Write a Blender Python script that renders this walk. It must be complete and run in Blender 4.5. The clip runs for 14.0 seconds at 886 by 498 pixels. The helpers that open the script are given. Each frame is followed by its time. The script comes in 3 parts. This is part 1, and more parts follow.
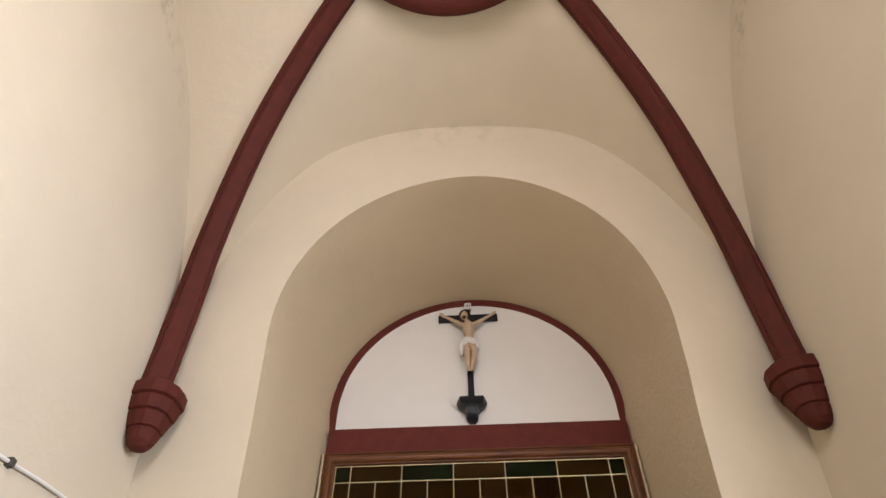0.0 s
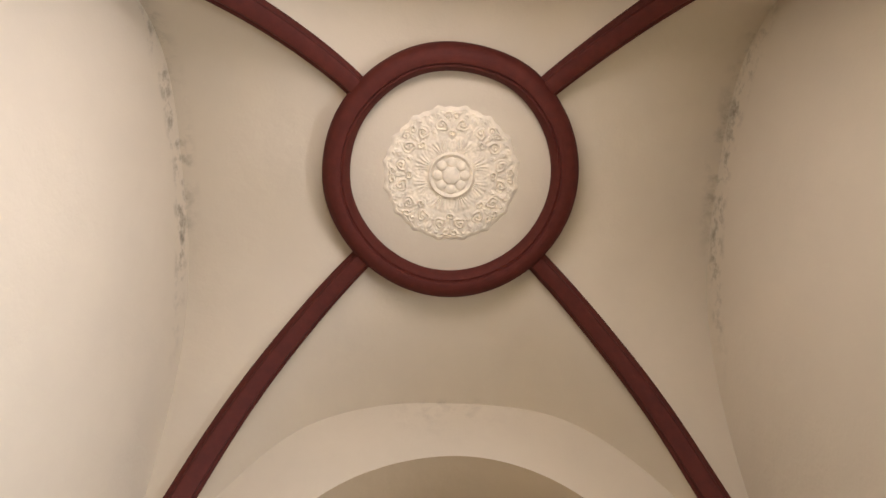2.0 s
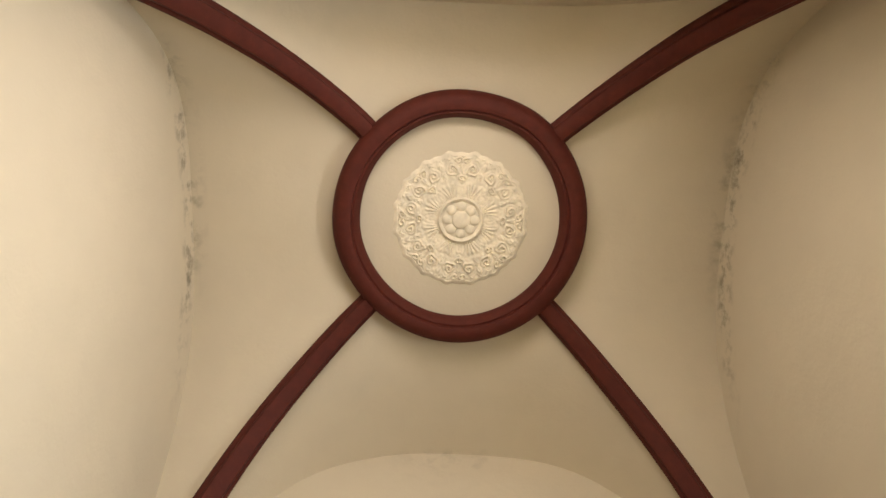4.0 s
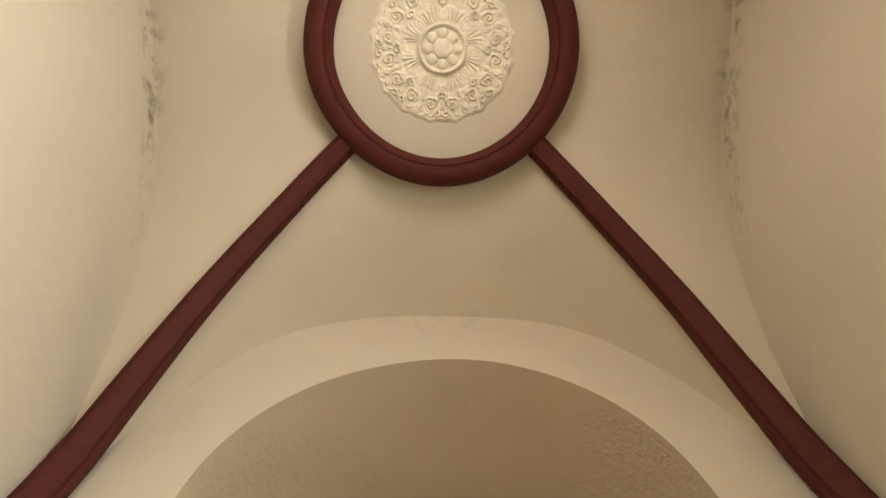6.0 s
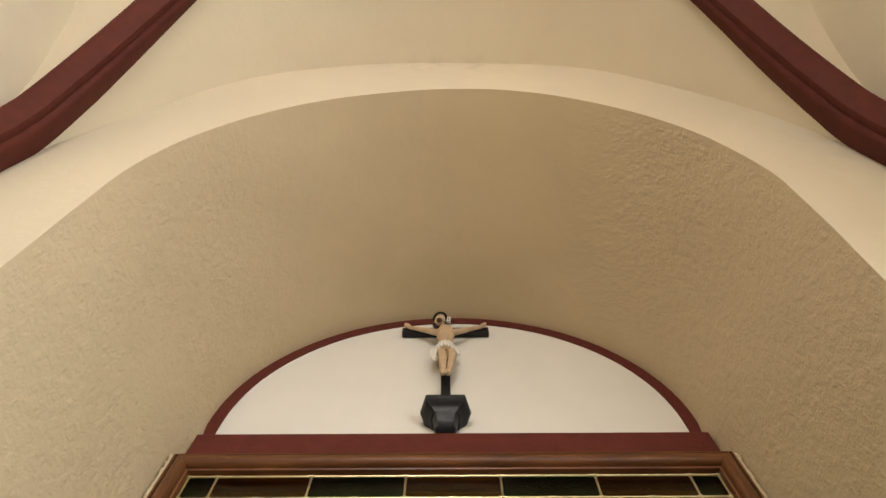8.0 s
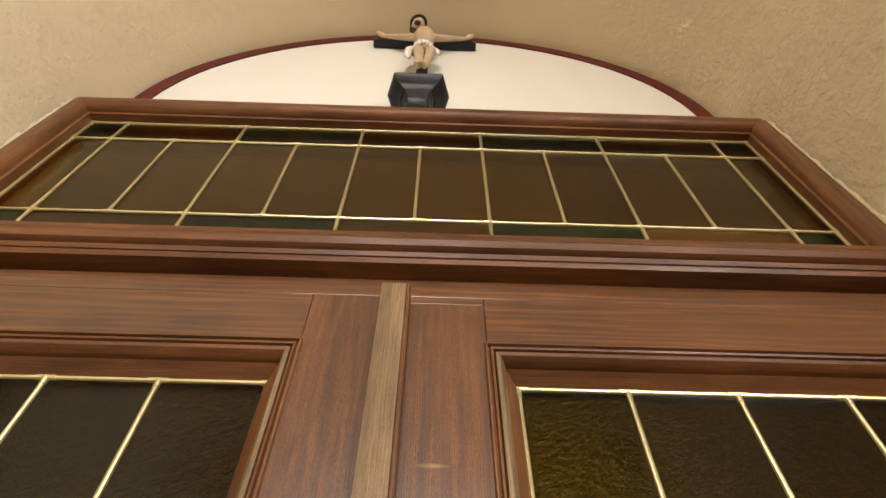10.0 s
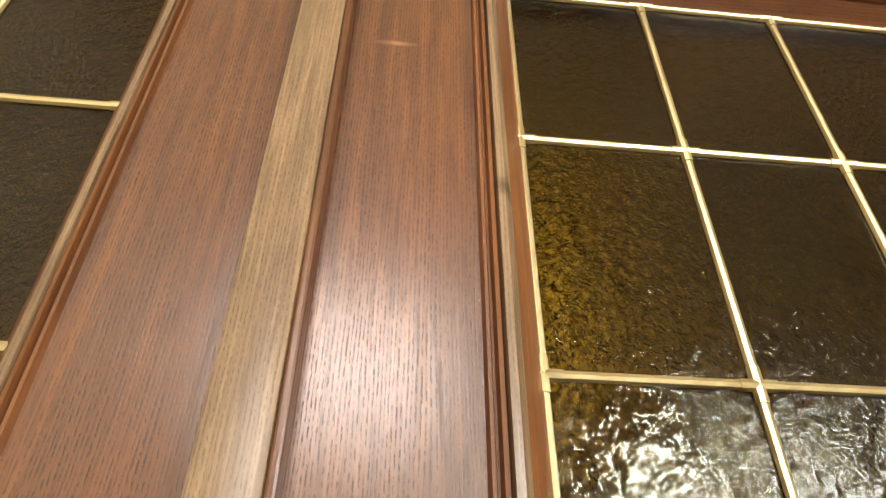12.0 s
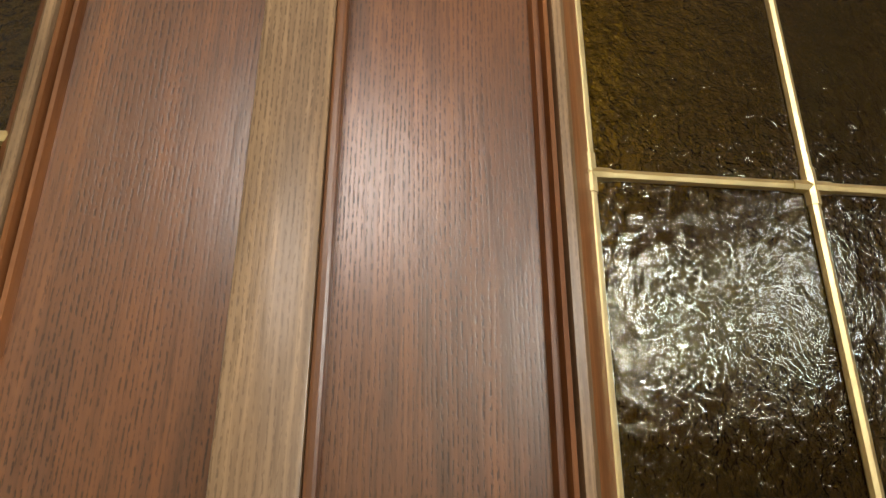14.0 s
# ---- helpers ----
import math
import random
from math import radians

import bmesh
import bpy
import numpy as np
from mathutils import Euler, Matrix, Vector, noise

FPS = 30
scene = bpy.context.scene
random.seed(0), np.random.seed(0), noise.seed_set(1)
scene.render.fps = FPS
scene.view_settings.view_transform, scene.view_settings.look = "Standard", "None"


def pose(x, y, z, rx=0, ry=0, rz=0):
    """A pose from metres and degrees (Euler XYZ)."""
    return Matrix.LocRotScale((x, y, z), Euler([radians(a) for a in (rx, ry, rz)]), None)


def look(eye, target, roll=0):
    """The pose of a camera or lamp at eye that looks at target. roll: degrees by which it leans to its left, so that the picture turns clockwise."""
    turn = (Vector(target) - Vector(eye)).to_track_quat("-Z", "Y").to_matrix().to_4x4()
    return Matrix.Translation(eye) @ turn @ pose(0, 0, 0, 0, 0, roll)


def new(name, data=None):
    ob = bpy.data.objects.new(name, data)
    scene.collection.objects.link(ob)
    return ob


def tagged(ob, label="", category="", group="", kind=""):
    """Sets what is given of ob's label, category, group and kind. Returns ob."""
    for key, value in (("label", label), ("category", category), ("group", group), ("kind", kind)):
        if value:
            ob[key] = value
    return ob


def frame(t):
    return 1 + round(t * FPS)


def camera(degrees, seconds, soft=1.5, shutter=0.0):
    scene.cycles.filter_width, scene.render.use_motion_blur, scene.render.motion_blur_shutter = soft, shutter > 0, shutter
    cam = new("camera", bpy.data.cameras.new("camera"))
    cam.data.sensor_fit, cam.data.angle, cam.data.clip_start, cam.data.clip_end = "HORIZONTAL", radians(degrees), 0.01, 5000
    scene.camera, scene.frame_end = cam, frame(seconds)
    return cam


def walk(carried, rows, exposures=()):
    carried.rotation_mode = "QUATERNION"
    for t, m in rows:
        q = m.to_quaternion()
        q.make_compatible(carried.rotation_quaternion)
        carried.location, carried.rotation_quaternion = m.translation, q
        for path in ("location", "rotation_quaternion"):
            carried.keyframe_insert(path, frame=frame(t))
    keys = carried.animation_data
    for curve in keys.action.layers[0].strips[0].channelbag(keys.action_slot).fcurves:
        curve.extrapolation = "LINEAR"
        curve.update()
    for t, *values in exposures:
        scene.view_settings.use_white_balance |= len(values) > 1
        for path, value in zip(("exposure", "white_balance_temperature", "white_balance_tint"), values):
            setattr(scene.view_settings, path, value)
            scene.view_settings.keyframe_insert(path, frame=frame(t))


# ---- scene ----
cam = camera(70.1, 14.0)

PATH = [
    (0, (-0.032, -2.854, 1.412), (-0.095, -1.506, 2.888), -0.5),
    (0.5, (-0.075, -2.854, 1.411), (-0.088, -1.584, 2.956), -1.0),
    (1, (-0.086, -2.846, 1.402), (-0.094, -1.657, 3.011), -0.9),
    (1.5, (-0.105, -2.86, 1.429), (-0.086, -1.874, 3.168), -1.0),
    (2, (-0.139, -2.83, 1.414), (-0.094, -2.229, 3.321), -3.2),
    (2.2, (-0.143, -2.844, 1.423), (-0.098, -2.363, 3.364), -4.3),
    (4.3, (-0.229, -2.704, 1.403), (-0.158, -2.291, 3.359), -7.9),
    (4.5, (-0.189, -2.649, 1.406), (-0.129, -2.242, 3.363), -6.7),
    (5, (-0.101, -2.439, 1.436), (-0.031, -2.038, 3.395), -8.7),
    (5.5, (-0.066, -2.297, 1.442), (-0.006, -1.859, 3.393), -7.2),
    (6, (-0.096, -1.981, 1.464), (-0.048, -1.555, 3.417), -5.9),
    (6.5, (-0.041, -1.687, 1.469), (-0.002, -1.243, 3.419), -4.8),
    (7, (-0.011, -1.339, 1.527), (0.032, -0.922, 3.483), -5.9),
    (7.2, (-0.005, -1.28, 1.531), (0.016, -0.83, 3.48), -3.1),
    (9.3, (-0.034, -0.772, 1.709), (-0.052, 0.175, 3.47), 1.0),
    (9.5, (-0.031, -0.705, 1.708), (-0.022, 0.285, 3.446), 0.6),
    (9.7, (0.004, -0.645, 1.703), (0.002, 0.389, 3.415), 0.5),
    (10, (0.034, -0.522, 1.705), (0.062, 0.556, 3.389), 0.4),
    (10.5, (0.052, -0.427, 1.704), (0.077, 0.741, 3.328), 0.6),
    (11, (0.038, -0.374, 1.699), (0.085, 0.888, 3.249), 0.5),
    (11.5, (0.046, -0.344, 1.693), (0.146, 1.094, 3.079), 0.6),
    (12, (0.046, -0.325, 1.693), (0.202, 1.273, 2.881), 0.4),
    (12.5, (0.044, -0.319, 1.693), (0.259, 1.424, 2.649), 0.2),
    (13, (0.039, -0.322, 1.692), (0.285, 1.509, 2.457), 0.1),
    (13.5, (0.042, -0.317, 1.688), (0.279, 1.537, 2.392), -0.1),
    (14, (0.02, -0.294, 1.696), (0.256, 1.571, 2.378), 0.1),
]
EXPOSURES = [
    (0.0, -0.24, 6300, 22), (1.0, -0.33, 6300, 23), (2.2, -0.48, 6350, 24), (4.3, -0.56, 7250, 15), (5.0, -0.64, 7400, 15), (6.0, -0.54, 7150, 14), (7.2, -0.06, 6900, 13),
    (9.3, 0.05, 7000, 14), (10.0, 0.5, 7000, 14), (11.0, 1.05, 7000, 14), (11.7, 1.02, 7150, 14), (12.5, 0.60, 7350, 14), (14.0, 0.31, 7400, 14),
]
walk(cam, [(t, look(eye, target, roll)) for t, eye, target, roll in PATH], EXPOSURES)

# ---- world and light ----
world = bpy.data.worlds.new("sky")
scene.world = world
world.use_nodes = True
wn = world.node_tree
sky = wn.nodes.new("ShaderNodeTexSky")
sky.sky_type, sky.sun_disc = "NISHITA", False
sky.sun_elevation, sky.sun_rotation = radians(38), radians(140)
wn.links.new(sky.outputs[0], wn.nodes["Background"].inputs[0])
wn.nodes["Background"].inputs[1].default_value = 0.1


def area_light(name, m, sx, sy, watts, colour):
    d = bpy.data.lights.new(name, "AREA")
    d.shape, d.size, d.size_y, d.energy, d.color = "RECTANGLE", sx, sy, watts, colour
    ob = new(name, d)
    ob.matrix_world = m
    return ob


# daylight in the two windows of the right-hand wall and in the fanlight of the back wall
WINDOWS = ((-2.50, 2.40, 0.84, 0.66, 86), (-1.50, 2.20, 0.50, 0.50, 18))  # y, z, width, height, watts
for wy, wz, ww, wh, watts in WINDOWS:
    area_light("window_daylight", look((1.44, wy, wz), (0.0, wy, wz - 0.75)), ww, wh, watts, (0.82, 0.93, 1.0))
FX0, FX1, FZ0, FZ1 = -0.66, 0.30, 2.90, 3.80
area_light("fanlight_daylight", look(((FX0 + FX1) / 2, -3.38, (FZ0 + FZ1) / 2), ((FX0 + FX1) / 2, 0.0, 2.4)), FX1 - FX0, FZ1 - FZ0, 41, (0.96, 0.95, 0.94))


# ---- materials ----
def material(name):
    m = bpy.data.materials.new(name)
    m.use_nodes = True
    return m, m.node_tree, m.node_tree.nodes["Principled BSDF"]


def node(nt, kind, **values):
    n = nt.nodes.new(kind)
    for k, v in values.items():
        n.inputs[k.replace("_", " ")].default_value = v
    return n


def ramp(nt, fac, stops):
    r = nt.nodes.new("ShaderNodeValToRGB")
    el = r.color_ramp.elements
    while len(el) < len(stops):
        el.new(0.5)
    for e, (p, c) in zip(el, stops):
        e.position, e.color = p, (c, c, c, 1) if isinstance(c, float) else (*c, 1)
    nt.links.new(fac, r.inputs[0])
    return r.outputs[0]


def position(nt, scale=(1, 1, 1), shift=(0, 0, 0)):
    g = nt.nodes.new("ShaderNodeNewGeometry")
    mp = nt.nodes.new("ShaderNodeMapping")
    mp.inputs["Scale"].default_value, mp.inputs["Location"].default_value = scale, shift
    nt.links.new(g.outputs["Position"], mp.inputs[0])
    return mp.outputs[0]


def noise_tex(nt, vec, scale, detail=4.0, rough=0.55, distortion=0.0):
    n = nt.nodes.new("ShaderNodeTexNoise")
    n.inputs["Scale"].default_value, n.inputs["Detail"].default_value = scale, detail
    n.inputs["Roughness"].default_value, n.inputs["Distortion"].default_value = rough, distortion
    nt.links.new(vec, n.inputs["Vector"])
    return n.outputs[0]


def mix(nt, fac, a, b, blend="MIX"):
    m = nt.nodes.new("ShaderNodeMix")
    m.data_type, m.blend_type = "RGBA", blend
    for s, v in ((0, fac), (6, a), (7, b)):
        if isinstance(v, (int, float)):
            m.inputs[s].default_value = v
        elif isinstance(v, tuple):
            m.inputs[s].default_value = (*v, 1)
        else:
            nt.links.new(v, m.inputs[s])
    return m.outputs[2]


def maths(nt, op, a, b=0.0, c=0.0):
    m = nt.nodes.new("ShaderNodeMath")
    m.operation = op
    for i, v in enumerate((a, b, c)):
        if isinstance(v, (int, float)):
            m.inputs[i].default_value = v
        else:
            nt.links.new(v, m.inputs[i])
    return m.outputs[0]


def bump(nt, height, strength, distance, before=None):
    b = nt.nodes.new("ShaderNodeBump")
    b.inputs["Strength"].default_value, b.inputs["Distance"].default_value = strength, distance
    nt.links.new(height, b.inputs["Height"])
    if before is not None:
        nt.links.new(before, b.inputs["Normal"])
    return b.outputs[0]


def plaster(name, colour, fine, coarse, spots=False):
    m, nt, p = material(name)
    v = position(nt)
    big = noise_tex(nt, v, 1.7, 3)
    mid = noise_tex(nt, v, 9, 5)
    col = mix(nt, ramp(nt, big, [(0.3, 0.0), (0.7, 1.0)]), tuple(c * 0.93 for c in colour), colour)
    col = mix(nt, ramp(nt, mid, [(0.35, 0.0), (0.75, 0.12)]), col, tuple(c * 0.8 for c in colour))
    if spots:
        # mould along the seam between vault and wall
        sep = nt.nodes.new("ShaderNodeSeparateXYZ")
        nt.links.new(v, sep.inputs[0])
        x, y, z = sep.outputs
        side = maths(nt, "SMOOTH_MIN", maths(nt, "ABSOLUTE", maths(nt, "ADD", x, 1.325)), maths(nt, "ABSOLUTE", maths(nt, "SUBTRACT", x, 1.265)), 0.01)
        near_side = ramp(nt, side, [(0.0, 1.0), (0.075, 0.0)])
        dy = maths(nt, "ADD", y, 2.3)
        near_back = ramp(nt, maths(nt, "ABSOLUTE", dy), [(0.4, 1.0), (0.95, 0.0)])
        arc = maths(nt, "ADD", z, maths(nt, "MULTIPLY", maths(nt, "MULTIPLY", dy, dy), 0.38))
        near_arc = ramp(nt, maths(nt, "ABSOLUTE", maths(nt, "SUBTRACT", arc, 4.40)), [(0.02, 1.0), (0.10, 0.0)])
        near_side = maths(nt, "MULTIPLY", near_side, near_arc)
        crown = maths(nt, "MULTIPLY", ramp(nt, maths(nt, "ABSOLUTE", maths(nt, "ADD", y, 0.985)), [(0.0, 1.0), (0.05, 0.0)]),
                      ramp(nt, maths(nt, "ABSOLUTE", maths(nt, "ADD", x, 0.03)), [(0.1, 1.0), (0.4, 0.0)]))
        where = maths(nt, "MAXIMUM", maths(nt, "MULTIPLY", near_side, near_back), maths(nt, "MULTIPLY", crown, 0.26))
        blot = ramp(nt, noise_tex(nt, v, 11, 6, 0.65), [(0.48, 0.0), (0.66, 0.85)])
        col = mix(nt, maths(nt, "MULTIPLY", where, blot), col, (0.12, 0.095, 0.06))
    nt.links.new(col, p.inputs["Base Color"])
    p.inputs["Roughness"].default_value = 0.75
    p.inputs["Specular IOR Level"].default_value = 0.3
    n1 = bump(nt, noise_tex(nt, v, 5, 4), 0.5, coarse)
    if fine > 0.004:
        sep = nt.nodes.new("ShaderNodeSeparateXYZ")
        nt.links.new(v, sep.inputs[0])
        heavy = ramp(nt, maths(nt, "ABSOLUTE", sep.outputs[0]), [(0.42, 0.05), (0.78, 1.0)])
        n1 = bump(nt, maths(nt, "MULTIPLY", noise_tex(nt, v, 34, 7, 0.66, 0.0), heavy), 0.8, fine * 1.4, n1)
    grit = noise_tex(nt, v, 70, 6, 0.65)
    if fine > 0.004:
        grit = maths(nt, "MULTIPLY", grit, heavy)
    n2 = bump(nt, grit, 0.6, min(fine, 0.003), n1)
    nt.links.new(n2, p.inputs["Normal"])
    return m


CREAM = (0.62, 0.535, 0.395)
plaster_vault = plaster("vault_plaster", CREAM, 0.0015, 0.012, spots=True)
# rough soffit and jamb plaster, its colour darkened and yellowed to carry shade
plaster_rough_shaded = plaster("rough_shaded_plaster", (0.57, 0.455, 0.295), 0.0070, 0.014)
plaster_white = plaster("white_plaster", (0.74, 0.71, 0.65), 0.0008, 0.003)
plaster_dark = plaster("nave_plaster", (0.60, 0.48, 0.30), 0.002, 0.006)


def paint(name, colour, rough):
    m, nt, p = material(name)
    v = position(nt)
    n = noise_tex(nt, v, 22, 5, 0.6)
    col = mix(nt, ramp(nt, n, [(0.35, 0.0), (0.75, 1.0)]), colour, tuple(c * 1.35 for c in colour))
    nt.links.new(col, p.inputs["Base Color"])
    p.inputs["Roughness"].default_value = rough
    p.inputs["Specular IOR Level"].default_value = 0.25
    nt.links.new(bump(nt, noise_tex(nt, v, 35, 4), 0.5, 0.004), p.inputs["Normal"])
    return m


maroon = paint("maroon_paint", (0.070, 0.0115, 0.0060), 0.72)
maroon_flat = paint("maroon_wall_paint", (0.092, 0.017, 0.011), 0.75)
black_paint = paint("black_paint", (0.012, 0.012, 0.014), 0.35)
ivory = paint("painted_figure", (0.43, 0.31, 0.20), 0.5)
dark_hair = paint("carved_hair_paint", (0.035, 0.018, 0.010), 0.6)
medallion_white = paint("medallion_plaster", (0.66, 0.58, 0.44), 0.6)


def wood(name, axis, dark, light, pores=1.0, rough=0.36, coat=1.0, marks=(), lines=0.4, figure=0.35, rows=26):
    m, nt, p = material(name)
    stretch = {"z": (1, 1, 0.1), "x": (0.1, 1, 1)}[axis]
    tight = {"z": (1, 1, 0.06), "x": (0.06, 1, 1)}[axis]
    broad = noise_tex(nt, position(nt, stretch), 28, 5, 0.6, 1.0)
    rings = noise_tex(nt, position(nt, tight), 130, 4, 0.6, 0.8)
    dash = noise_tex(nt, position(nt, {"z": (1, 1, 0.26), "x": (0.26, 1, 1)}[axis]), 1300, 2.0, 0.6, 0.1)
    blotch = noise_tex(nt, position(nt), 4.5, 3)
    wave = nt.nodes.new("ShaderNodeTexWave")
    wave.wave_type, wave.bands_direction = "BANDS", "X" if axis == "z" else "Z"
    wave.inputs["Scale"].default_value, wave.inputs["Distortion"].default_value = rows, 12
    wave.inputs["Detail"].default_value, wave.inputs["Detail Scale"].default_value = 3, 0.8
    nt.links.new(position(nt, {"z": (1, 1, 0.12), "x": (0.12, 1, 1)}[axis]), wave.inputs["Vector"])
    col = mix(nt, ramp(nt, broad, [(0.32, 0.0), (0.68, 1.0)]), dark, light)
    col = mix(nt, ramp(nt, rings, [(0.42, 0.0), (0.62, lines)]), col, tuple(c * 0.6 for c in dark))
    col = mix(nt, ramp(nt, wave.outputs[0], [(0.2, 0.0), (0.8, figure)]), col, tuple(c * 0.7 for c in dark))
    col = mix(nt, ramp(nt, blotch, [(0.35, 0.0), (0.7, 0.35)]), col, tuple(min(1, c * 1.25) for c in light))
    row = nt.nodes.new("ShaderNodeTexWave")
    row.wave_type, row.bands_direction = "BANDS", "X" if axis == "z" else "Z"
    row.inputs["Scale"].default_value, row.inputs["Distortion"].default_value = 150, 13.0
    row.inputs["Detail"].default_value, row.inputs["Detail Scale"].default_value = 3.0, 0.3
    nt.links.new(position(nt, {"z": (1, 1, 0.1), "x": (0.1, 1, 1)}[axis]), row.inputs["Vector"])
    pore = maths(nt, "MULTIPLY", ramp(nt, dash, [(0.44, 0.05), (0.58, 0.82 * pores)]), ramp(nt, row.outputs[0], [(0.48, 0.0), (0.8, 1.0)]))
    pore = maths(nt, "MULTIPLY", pore, ramp(nt, noise_tex(nt, position(nt, stretch, (3, 1, 2)), 40, 3), [(0.35, 0.55), (0.55, 1.0)]))
    stray = noise_tex(nt, position(nt, tight, (1, 2, 3)), 420, 2, 0.6, 0.4)
    pore = maths(nt, "MAXIMUM", pore, ramp(nt, stray, [(0.54, 0.0), (0.70, 0.4 * pores)]))
    col = mix(nt, pore, col, tuple(c * 0.36 for c in dark))
    nt.links.new(col, p.inputs["Base Color"])
    nt.links.new(ramp(nt, rings, [(0.3, rough - 0.04), (0.7, rough + 0.1)]), p.inputs["Roughness"])
    nt.links.new(maths(nt, "MULTIPLY", maths(nt, "SUBTRACT", 1.0, maths(nt, "MULTIPLY", pore, 0.85)), coat), p.inputs["Coat Weight"])
    p.inputs["Coat Roughness"].default_value = 0.24
    p.inputs["Specular IOR Level"].default_value = 0.3
    n1 = bump(nt, rings, 0.13, 0.001)
    for (mx, my, mz), (sx, sy, sz), tone in marks:
        at = position(nt, (1 / sx, 1 / sy, 1 / sz), (-mx / sx, -my / sy, -mz / sz))
        ln = nt.nodes.new("ShaderNodeVectorMath")
        ln.operation = "LENGTH"
        nt.links.new(at, ln.inputs[0])
        col = mix(nt, maths(nt, "MULTIPLY", ramp(nt, ln.outputs["Value"], [(0.2, 0.8), (1.0, 0.0)]), ramp(nt, broad, [(0.3, 0.4), (0.6, 1.0)])), col, tone)
    nt.links.new(col, p.inputs["Base Color"])
    relief = bump(nt, maths(nt, "SUBTRACT", 1.0, pore), 0.3, 0.00014, n1)
    nt.links.new(relief, p.inputs["Normal"])
    nt.links.new(relief, p.inputs["Coat Normal"])
    return m


RED_DARK, RED_LIGHT = (0.058, 0.0185, 0.0065), (0.182, 0.060, 0.0155)
oak_z = wood("oak_upright", "z", RED_DARK, RED_LIGHT, marks=[((0.038, -0.045, 2.083), (0.018, 0.02, 0.0035), (0.30, 0.15, 0.07))])
oak_x = wood("oak_level", "x", RED_DARK, RED_LIGHT, 0.6, figure=0.7)
worn_z = wood("worn_oak_upright", "z", (0.115, 0.066, 0.033), (0.34, 0.222, 0.125), 0.7, 0.38, 0.4, lines=0.6, figure=0.4, rows=85, marks=[((0.115, -0.045, 1.952), (0.016, 0.03, 0.010), (0.03, 0.014, 0.006))])
worn_x = wood("dark_oak_level", "x", (0.068, 0.021, 0.007), (0.20, 0.070, 0.021), 0.6, 0.42, 0.08)
dark_z = wood("dark_oak_upright", "z", (0.068, 0.022, 0.007), (0.19, 0.070, 0.021), 0.5, 0.34, 0.35)
mould_z = wood("moulding_oak_upright", "z", (0.095, 0.033, 0.011), (0.25, 0.095, 0.032), 0.4, 0.4, 0.15)


def metal(name, colour, rough):
    m, nt, p = material(name)
    v = position(nt)
    nt.links.new(mix(nt, noise_tex(nt, v, 60, 4), tuple(c * 0.75 for c in colour), colour), p.inputs["Base Color"])
    p.inputs["Metallic"].default_value = 1.0
    nt.links.new(ramp(nt, noise_tex(nt, v, 90, 4), [(0.3, rough), (0.8, rough + 0.2)]), p.inputs["Roughness"])
    return m


brass = metal("brass_came", (0.70, 0.60, 0.34), 0.32)
iron = metal("dark_iron", (0.05, 0.045, 0.04), 0.5)
closer_grey = paint("worn_grey_enamel", (0.065, 0.06, 0.045), 0.45)
red_enamel = paint("red_enamel", (0.25, 0.03, 0.02), 0.5)


def glass(name, colour, depth, scale, rough=0.022):
    m, nt, p = material(name)
    v = position(nt)
    info = nt.nodes.new("ShaderNodeObjectInfo")
    nt.links.new(mix(nt, info.outputs["Random"], tuple(c * 0.75 for c in colour), tuple(c * 1.2 for c in colour)), p.inputs["Base Color"])
    p.inputs["Transmission Weight"].default_value = 1.0
    p.inputs["Roughness"].default_value = rough
    p.inputs["IOR"].default_value = 1.33
    p.inputs["Specular Tint"].default_value = (1.0, 0.96, 0.82, 1)
    # hammered facets over slow swells, with a fine crinkle
    cells = nt.nodes.new("ShaderNodeTexVoronoi")
    cells.feature = "SMOOTH_F1"
    cells.inputs["Scale"].default_value, cells.inputs["Smoothness"].default_value = scale * 1.5, 0.35
    nt.links.new(mix(nt, 0.02, v, noise_tex(nt, v, scale * 2, 2), "ADD"), cells.inputs["Vector"])
    n1 = bump(nt, noise_tex(nt, v, scale * 0.8, 2.0, 0.5, 0.4), 1.0, depth * 0.75)
    n2 = bump(nt, cells.outputs["Distance"], 1.0, depth * 0.55, n1)
    nt.links.new(bump(nt, noise_tex(nt, v, scale * 4, 2, 0.6, 0.5), 1.0, depth * 0.16, n2), p.inputs["Normal"])
    return m


amber = glass("amber_glass", (0.27, 0.165, 0.038), 0.00060, 80)
amber_back = glass("amber_glass_textured_back", (0.30, 0.22, 0.045), 0.0030, 120, 0.03)
amber_smooth = glass("smooth_amber_glass", (0.58, 0.34, 0.06), 0.0004, 60)
green = glass("green_glass", (0.06, 0.21, 0.08), 0.0008, 80)



def stone(name, colour):
    m, nt, p = material(name)
    v = position(nt)
    col = mix(nt, noise_tex(nt, v, 6, 6), tuple(c * 0.7 for c in colour), colour)
    nt.links.new(col, p.inputs["Base Color"])
    p.inputs["Roughness"].default_value = 0.6
    nt.links.new(bump(nt, noise_tex(nt, v, 40, 4), 0.4, 0.002), p.inputs["Normal"])
    return m


floor_stone = stone("floor_stone", (0.24, 0.19, 0.14))


# ---- mesh helpers ----
def link_mesh(name, bm, mats, smooth=False):
    bmesh.ops.recalc_face_normals(bm, faces=bm.faces)
    me = bpy.data.meshes.new(name)
    bm.to_mesh(me)
    bm.free()
    for m in mats if isinstance(mats, (list, tuple)) else [mats]:
        me.materials.append(m)
    if smooth:
        for f in me.polygons:
            f.use_smooth = True
        me.set_sharp_from_angle(angle=radians(38))
    return new(name, me)


